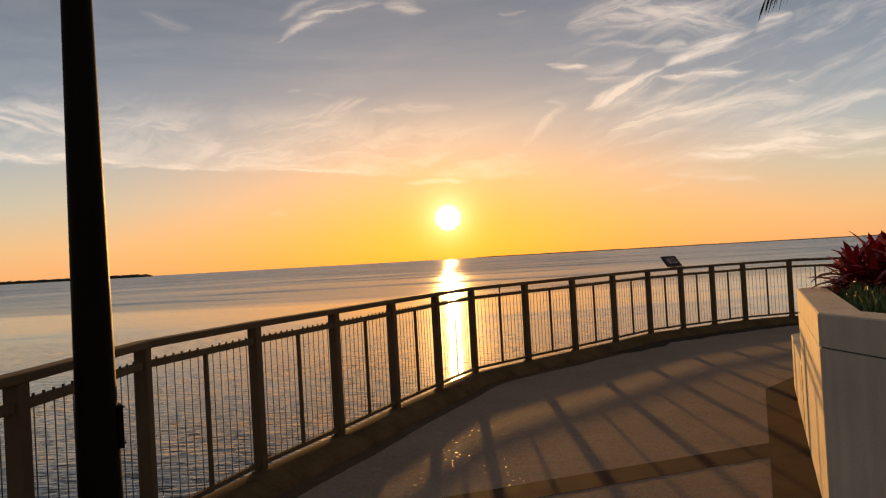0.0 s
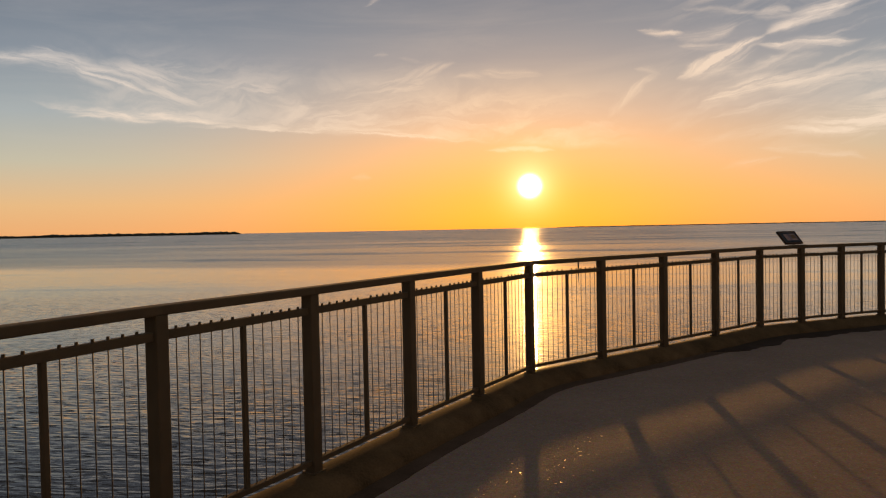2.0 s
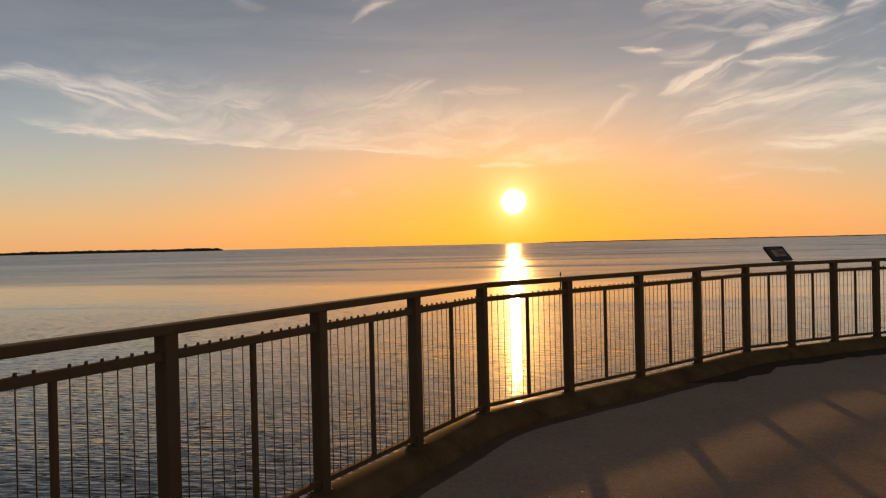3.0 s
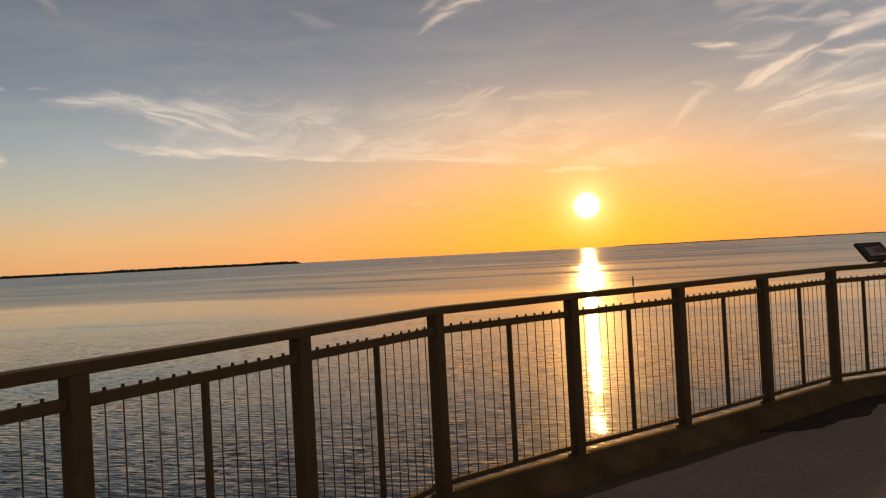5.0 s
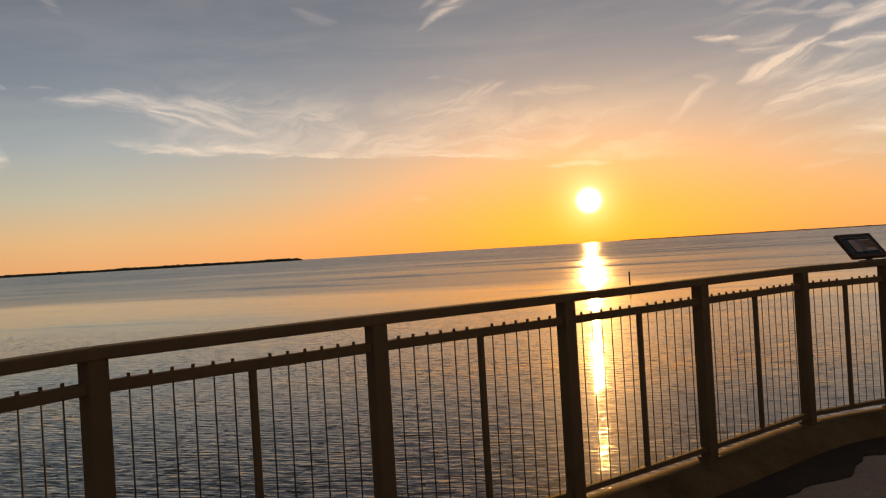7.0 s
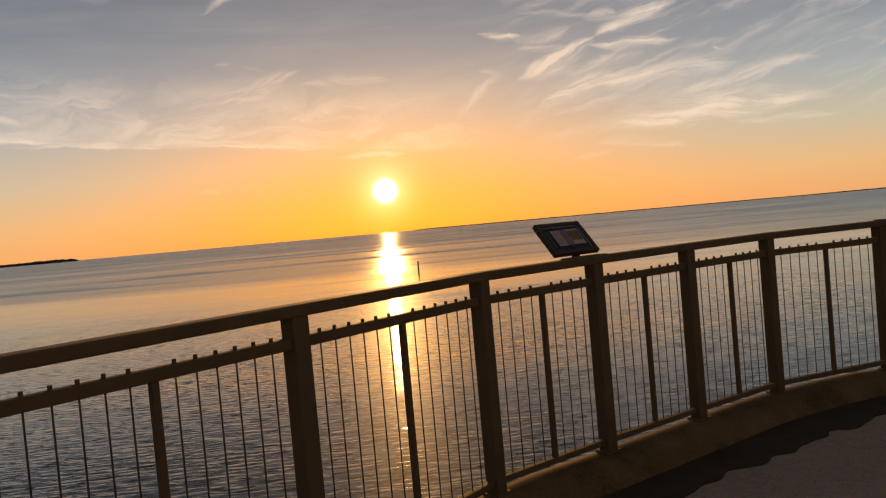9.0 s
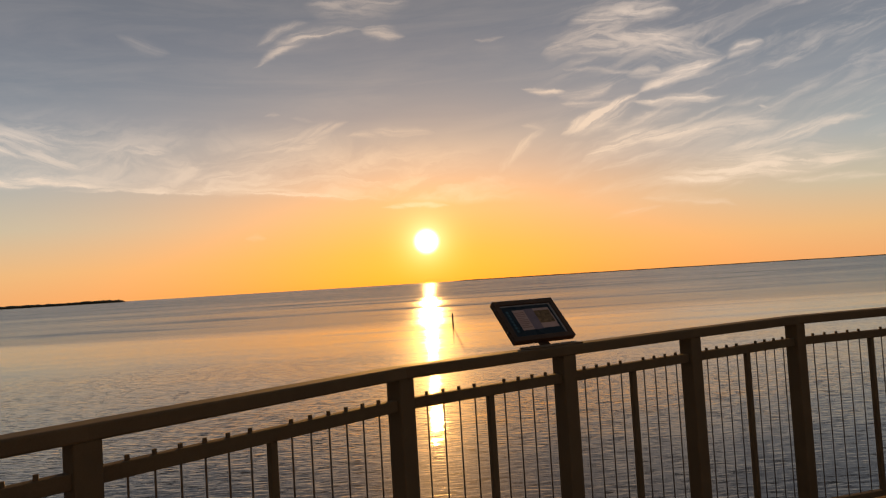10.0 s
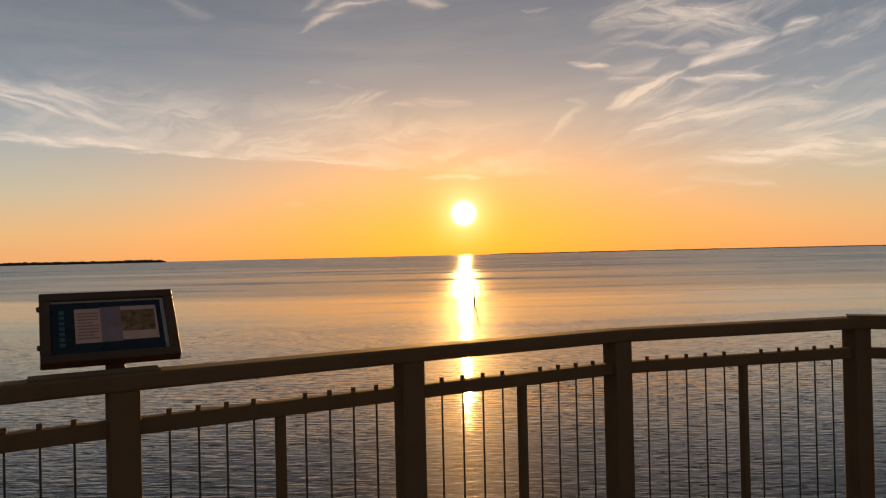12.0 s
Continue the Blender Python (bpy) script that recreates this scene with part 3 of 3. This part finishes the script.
def bar(length, z0, z1, width, cut0=0.0, cut1=0.0, bevel=0.004):
    """A rail along x with mitred ends; the cuts are the shift of each end per metre of width."""
    bm = block(0, length, -width / 2, width / 2, z0, z1)
    for v in bm.verts:
        v.co.x += v.co.y * (cut0 if v.co.x < length / 2 else cut1)
    bmesh.ops.bevel(bm, geom=[e for e in bm.edges if abs(e.verts[0].co.x - e.verts[1].co.x) > length / 2], offset=bevel, segments=2, affect="EDGES", profile=0.5)
    return bm


ROD_MESH = mesh_of("rod", rod(0.0031, 0.17, 1.05, 6), STEEL)
KNOB_MESH = mesh_of("knob", rod(0.0075, 1.084, 1.100, 8, 0.0070), BRONZE)
BALUSTER_MESH = mesh_of("baluster", block(-0.013, 0.013, -0.013, 0.013, 0.185, 1.05, 0.002, 1), BRONZE)


POST_MESH = mesh_of("post", block(-0.0375, 0.0375, -0.0375, 0.0375, KERB_TOP - 0.01, 1.163, 0.006), BRONZE)
PLATE_MESH = mesh_of("base_plate", block(-0.055, 0.055, -0.05, 0.05, KERB_TOP - 0.004, KERB_TOP + 0.008, 0.003, 1), BRONZE)


def shared(name, mesh, parent, m=None):
    ob = new(name, mesh)
    ob.parent = parent
    if m is not None:
        ob.matrix_basis = m
    return ob


def build_panel(i):
    a, b = posts[i], posts[i + 1]
    length = (b - a).length
    d = dirs[i]
    turn0 = d.cross(dirs[i - 1]) if i else 0.0
    turn1 = d.cross(dirs[i + 1]) if i + 1 < len(dirs) else 0.0
    at = pose(a.x, a.y, 0, 0, 0, math.degrees(math.atan2(d.y, d.x)))
    for name, bm in (("top_rail", bar(length, 1.160, RAIL_TOP, 0.085, turn0 * 0.5, turn1 * -0.5, 0.007)),
                     ("mid_rail", block(0.034, length - 0.034, -0.019, 0.019, 1.044, 1.086, 0.004)),
                     ("bottom_rail", block(0.034, length - 0.034, -0.019, 0.019, 0.162, 0.194, 0.004))):
        part(name, bm, BRONZE, railing).matrix_basis = at
    shared("baluster", BALUSTER_MESH, railing, at @ pose(length / 2, 0, 0))
    n = RODS_PER_HALF[i]
    half = (length - 0.075) / 2
    for side in (0, 1):
        for j in range(n):
            x = 0.0375 + side * half + half * (j + 1) / (n + 1)
            r = tagged(shared("rod", ROD_MESH, railing, at @ pose(x, 0, 0)), "thin dull steel rod")
            shared("knob", KNOB_MESH, r)


railing = thing("railing", "curved bronze-painted steel railing with thin vertical rods on a kerb", "railing")
for i in range(len(posts)):
    shared("base_plate", PLATE_MESH, shared("post", POST_MESH, railing, frame_of(i)))
for i in range(len(posts) - 1):
    build_panel(i)


splice = block(-0.035, 0.34, -0.040, 0.040, RAIL_TOP - 0.001, RAIL_TOP + 0.007, 0.002)
splice.transform(pose(6.660, 16.217, 0, 0, 0, -25))
part("splice_plate", splice, BRONZE, railing)


# ---- the interpretive sign ----
def build_sign():
    right = Vector((0.284, 0.168, 0)).normalized()
    up = Vector((-0.083, 0.138, 0.173))
    up = (up - right * up.dot(right)).normalized()
    face = right.cross(up)
    centre = Vector((4.147, 15.258, 1.311))
    m = Matrix((right, up, face)).transposed().to_4x4()
    m.translation = centre
    sign = thing("information_sign", "tilted brown-framed information panel mounted on the railing", "sign", "", m)
    w, h = 0.172, 0.118
    bar_w = 0.026
    part("backing", block(-w + .006, w - .006, -h + .006, h - .006, -0.018, -0.004), SIGN_FRAME, sign)
    for name, x0, x1, y0, y1 in (("frame_top", -w, w, h - bar_w, h), ("frame_bottom", -w, w, -h, -h + bar_w),
                                 ("frame_side", -w, -w + bar_w, -h + bar_w, h - bar_w), ("frame_side", w - bar_w, w, -h + bar_w, h - bar_w)):
        part(name, block(x0, x1, y0, y1, -0.020, 0.010, 0.003), SIGN_FRAME, sign)
    board = part("board", block(-w + bar_w - .002, w - bar_w + .002, -h + bar_w - .002, h - bar_w + .002, -0.006, 0.001), SIGN_BLUE, sign, "dark blue printed board")
    iw, ih = w - bar_w, h - bar_w

    def field(name, x0, x1, y0, y1, z, mat, label=""):
        return part(name, block(-iw + x0 * 2 * iw, -iw + x1 * 2 * iw, ih - y1 * 2 * ih, ih - y0 * 2 * ih, 0.0, z), mat, board, label)
    field("edge_line", 0.0, 1.0, 0.0, 0.035, 0.0016, SIGN_PALE)
    field("edge_line", 0.965, 1.0, 0.035, 1.0, 0.0016, SIGN_PALE)
    field("text_field", 0.20, 0.42, 0.16, 0.80, 0.0016, SIGN_PINK, "pale pink text field")
    field("mauve_field", 0.42, 0.60, 0.14, 0.80, 0.0016, SIGN_MAUVE)
    field("photo", 0.60, 0.92, 0.14, 0.78, 0.0016, SIGN_PINK, "printed photograph")
    field("photo_scene", 0.60, 0.90, 0.22, 0.62, 0.0022, SIGN_OCHRE)
    for i in range(9):
        field("text_line", 0.22, 0.40 - (0.05 if i % 4 == 3 else 0.0), 0.24 + i * 0.058, 0.262 + i * 0.058, 0.0022, SIGN_INK)
    for i in range(7):
        field("title_letter", 0.07, 0.115, 0.18 + i * 0.10, 0.245 + i * 0.10, 0.0018, SIGN_TEAL)
    for y in (-0.06, 0.07):
        part("bolt", rod(0.006, -0.006, 0.004, 8, x=-w - 0.001, y=y), STEEL, sign)
    inv = m.inverted()

    def upright(name, bm, mat):
        bm.transform(inv)
        return part(name, bm, mat, sign)
    part("stem", block(-0.019, 0.029, -0.168, -0.05, -0.036, -0.0185, 0.003), SIGN_FRAME, sign)
    foot = block(-0.15, 0.15, -0.036, 0.036, 1.2045, 1.211, 0.002)
    foot.transform(Matrix.Translation((4.195, 15.078, 0)) @ pose(0, 0, 0, 0, 0, 32))
    upright("mounting_plate", foot, BRONZE)
    return sign


build_sign()


# ---- the lamp post ----
def build_lamp_post():
    lamp = thing("lamp_post", "tall tapered dark bronze lamp post beside the railing", "lamp post", "", pose(-1.36, 5.20, 0))
    bm = bmesh.new()
    sides = 24
    rows = []
    for z, r in ((0.0, 0.098), (0.6, 0.091), (1.6, 0.079), (2.8, 0.064), (4.2, 0.050), (4.25, 0.020)):
        rows.append([bm.verts.new((r * math.cos(2 * math.pi * i / sides), r * math.sin(2 * math.pi * i / sides), z)) for i in range(sides)])
    for a, b in zip(rows, rows[1:]):
        for i in range(sides):
            bm.faces.new((a[i], a[(i + 1) % sides], b[(i + 1) % sides], b[i]))
    bm.faces.new(rows[-1])
    bm.faces.new(rows[0][::-1])
    part("shaft", bm, POLE_PAINT, lamp, smooth=True)
    part("base_flange", rod(0.15, 0.0, 0.03, 24), POLE_PAINT, lamp)
    cover = block(-0.012, 0.012, -0.045, 0.045, 0.83, 1.02, 0.005)
    cover.transform(Matrix.Translation((0.076, 0.048, 0)) @ pose(0, 0, 0, 0, 0, 32))
    c = part("access_cover", cover, POLE_PAINT, lamp)
    for z in (0.845, 1.005):
        s = rod(0.006, 0, 0.014, 8)
        s.transform(Matrix.Translation((0.084, 0.053, z)) @ pose(0, 0, 0, 0, 90, 32))
        part("screw", s, STEEL, c)
    return lamp


build_lamp_post()


# ---- planter with its low seat wall ----
def build_planter():
    A, B = Vector((2.165, 5.965)), Vector((3.005, 8.010))
    E = Vector((2.33, 4.75))
    ring = [A, B, B + Vector((1.9, 1.05)), Vector((6.8, 7.6)), Vector((6.8, 4.2)), Vector((3.3, 4.0)), E]
    mid = sum(ring, Vector((0, 0))) / len(ring)

    def shrink(d):
        out = []
        for i, p in enumerate(ring):
            a, b = (p - ring[i - 1]).normalized(), (ring[(i + 1) % len(ring)] - p).normalized()
            n = (Vector((a.y, -a.x)) + Vector((b.y, -b.x))).normalized()
            k = d / max(0.4, n.dot(Vector((a.y, -a.x))))
            out.append(tuple(p + n * k))
        return out
    planter = thing("planter", "tall off-white stucco planter with red bromeliads", "planter")
    part("wall", prism(shrink(0.0), 0.0, 0.992, 0.008), STUCCO, planter)
    part("joint", prism(shrink(0.012), 0.985, 1.006), SEAM, planter, "dark horizontal joint")
    inner, outer = shrink(0.22), shrink(0.0)
    bm = bmesh.new()
    n = len(ring)
    rows = [[bm.verts.new((*p, z)) for p in pts] for pts, z in ((outer, 1.002), (shrink(0.0), 1.172), (shrink(0.010), 1.180), (shrink(0.21), 1.180), (inner, 1.170), (inner, 1.002))]
    for a, b in zip(rows, rows[1:] + rows[:1]):
        for i in range(n):
            bm.faces.new((a[i], a[(i + 1) % n], b[(i + 1) % n], b[i]))
    part("coping", bm, STUCCO, planter)
    part("soil", prism(shrink(0.225), 1.05, 1.13), SOIL, planter, "dark planting soil")
    low = thing("seat_wall", "low off-white stucco seat wall beside the planter", "wall")
    C = Vector((3.80, 9.93))
    S = B + FACE * 0.006
    body = prism([tuple(S), tuple(C), (4.55, 10.60), (5.60, 10.60), (6.10, 9.80), tuple(S + Vector((1.9, 1.06)))], 0.0, 0.57, 0.008)
    part("body", body, STUCCO, low)
    seam = block(-0.006, 0.006, -0.004, 0.002, 0.01, 0.565)
    p = B + FACE * 0.012 + Vector((-FACE.y, FACE.x)) * 0.0015
    seam.transform(pose(p.x, p.y, 0, 0, 0, math.degrees(math.atan2(FACE.y, FACE.x))))
    part("joint", seam, SEAM, low)
    return ring, shrink


RING, SHRINK = build_planter()


def leaf_mesh(name, mat, length, width, droop, seed):
    """A strap leaf that rises and bends over, with a folded middle and a pointed tip."""
    bm = bmesh.new()
    rnd = random.Random(seed)
    rows = []
    ang = radians(62 - droop * 0.3)
    p = Vector((0, 0, 0))
    steps = 7
    twist = rnd.uniform(-0.25, 0.25)
    for i in range(steps + 1):
        t = i / steps
        w = width * (0.55 + 0.9 * t) * (1 - t ** 2.6) + 0.0006
        fold = w * 0.45
        side = Vector((0, math.cos(twist * t), math.sin(twist * t)))
        rows.append([bm.verts.new(p - side * w + Vector((0, 0, fold))), bm.verts.new(p), bm.verts.new(p + side * w + Vector((0, 0, fold)))])
        p = p + Vector((math.cos(ang), 0, math.sin(ang))) * length / steps
        ang -= radians(droop) / steps
    for a, b in zip(rows, rows[1:]):
        for i in range(2):
            bm.faces.new((a[i], a[i + 1], b[i + 1], b[i]))
    return mesh_of(name, bm, mat, True)


def build_bromeliads():
    rnd = random.Random(11)
    kinds = [leaf_mesh("leaf", CRIMSON, 0.30, 0.029, 40, 1), leaf_mesh("leaf", CRIMSON, 0.26, 0.027, 65, 2), leaf_mesh("leaf", DARK_LEAF, 0.32, 0.030, 85, 3), leaf_mesh("leaf", DARK_LEAF, 0.22, 0.027, 20, 4)]
    places = [(3.24, 7.60, 0.95), (3.28, 7.38, 0.92), (3.50, 7.26, 1.1), (3.80, 7.05, 1.1), (3.48, 7.74, 1.12), (3.40, 7.22, 1.0), (3.66, 7.50, 1.2), (3.60, 7.12, 1.1), (3.72, 7.90, 1.15), (3.95, 7.30, 1.15), (3.98, 7.75, 1.2)]
    for x, y, size in places:
        plant = thing("bromeliad", "dense crimson bromeliad with pointed strap leaves in the planter", "plant", "red bromeliads", pose(x, y, 1.125) @ Matrix.Scale(size * 1.25, 4))
        for tier, count in ((0, 13), (1, 16), (2, 15), (3, 9)):
            for j in range(count):
                ob = new("leaf", kinds[(tier + j) % 4 if tier < 3 else rnd.choice((0, 3))])
                ob.parent = plant
                turn = 360 * (j + 0.5 * (tier % 2)) / count + rnd.uniform(-9, 9)
                s = rnd.uniform(0.85, 1.15) * (1.15 - 0.08 * tier)
                ob.matrix_local = pose(0, 0, 0.035 * tier, 0, (26, 8, -12, -24)[tier] + rnd.uniform(-7, 7), turn) @ Matrix.Scale(s, 4)
                ob.location += ob.matrix_local.to_3x3() @ Vector((0.02, 0, 0))


build_bromeliads()


def build_ground_cover():
    rnd = random.Random(5)
    verts, faces = [], []
    inner = [Vector(p) for p in SHRINK(0.245)]

    def inside(p):
        return all((b - a).cross(p - a) <= 0 for a, b in zip(inner, inner[1:] + inner[:1]))
    count = 0
    while count < 16000:
        p = Vector((rnd.uniform(2.4, 6.7), rnd.uniform(4.0, 9.1)))
        if not inside(p):
            continue
        count += 1
        h, w, a = rnd.uniform(0.05, 0.15), rnd.uniform(0.004, 0.009), rnd.uniform(0, 6.283)
        lean = Vector((math.cos(a + 1.57), math.sin(a + 1.57))) * h * rnd.uniform(0.1, 0.8)
        c, s = math.cos(a) * w, math.sin(a) * w
        i = len(verts)
        z = 1.128
        verts += [(p.x - c, p.y - s, z), (p.x + c, p.y + s, z), (p.x + c + lean.x * .5, p.y + s + lean.y * .5, z + h * .6), (p.x - c + lean.x * .5, p.y - s + lean.y * .5, z + h * .6), (p.x + lean.x, p.y + lean.y, z + h)]
        faces += [(i, i + 1, i + 2, i + 3), (i + 3, i + 2, i + 4)]
    me = bpy.data.meshes.new("ground_cover")
    me.from_pydata(verts, [], faces)
    me.materials.append(GRASS)
    return tagged(new("ground_cover", me), "short green ground cover plants in the planter", "ground cover", kind="stuff")


build_ground_cover()


# ---- a marker pile out in the bay ----
def build_pile():
    pile = thing("marker_pile", "slender dark timber marker pile standing in the bay", "pile", "", pose(6.03, 93.4, 0))
    part("shaft", rod(0.10, -4.6, -2.15, 10, 0.085), PILE_WOOD, pile)
    part("cap", rod(0.105, -2.15, -2.08, 10, 0.06), PILE_WOOD, pile)


build_pile()


# ---- the palm in the planter, of which a frond tip hangs into view ----
def frond_mesh(reach, rise, drop, seed):
    """A feather frond along x: an arched rib with hanging leaflets on both sides."""
    rnd = random.Random(seed)
    bm = bmesh.new()

    def rib(t):
        return Vector((reach * t, 0, rise * math.sin(math.pi * min(t * 1.1, 1.0)) - drop * t ** 2.2))
    steps = 46
    for side in (-1, 1):
        for i in range(3, steps + 1):
            t = i / steps
            p = rib(t)
            length = 0.62 * math.sin(math.pi * (0.12 + 0.80 * t)) * rnd.uniform(0.85, 1.1)
            d = (rib(min(t + 0.02, 1.02)) - rib(t - 0.02)).normalized()
            out = (d * 0.75 + Vector((0, side * (0.9 - 0.6 * t), -0.15 - 0.45 * t))).normalized()
            w = d * 0.016
            mid = p + out * length * 0.55
            tip = p + out * length + Vector((0, 0, -0.16 * length))
            v = [bm.verts.new(q) for q in (p - w * 0.5, p + w * 0.5, mid + w, mid - w, tip)]
            bm.faces.new((v[0], v[1], v[2], v[3]))
            bm.faces.new((v[3], v[2], v[4]))
    last = None
    for i in range(17):
        t = i / 16
        r = 0.024 * (1 - 0.85 * t)
        p = rib(t)
        ring = [bm.verts.new(p + Vector((0, r * math.cos(a), r * math.sin(a)))) for a in (0.5, 2.6, 4.7)]
        if last:
            for j in range(3):
                bm.faces.new((last[j], last[(j + 1) % 3], ring[(j + 1) % 3], ring[j]))
        last = ring
    return mesh_of("frond", bm, PALM_LEAF)


def build_palm():
    palm = thing("palm_tree", "feather palm with arching green fronds growing in the planter", "tree", "", pose(4.48, 6.59, 1.12))
    bm = bmesh.new()
    last = None
    for i in range(41):
        t = i / 40
        r = 0.125 - 0.045 * t + (0.008 if i % 2 else 0.0) + 0.05 * max(0.0, 1 - t * 8)
        ring = [bm.verts.new((r * math.cos(a * math.pi / 7) + 0.06 * t * t, r * math.sin(a * math.pi / 7), 3.33 * t)) for a in range(14)]
        if last:
            for j in range(14):
                bm.faces.new((last[j], last[(j + 1) % 14], ring[(j + 1) % 14], ring[j]))
        last = ring
    bm.faces.new(last)
    part("trunk", bm, PALM_BARK, palm, "ringed grey trunk", smooth=True)
    drooping, arching = frond_mesh(2.1, 0.45, 1.15, 2), frond_mesh(2.2, 0.75, 0.55, 3)
    shared("frond", drooping, palm, pose(0.06, 0, 3.30, 0, 0, 166.5))
    for i in range(10):
        shared("frond", arching, palm, pose(0.06, 0, 3.30 + 0.015 * i, 0, -6 - 22 * (i % 3), 198 + i * 33))


build_palm()
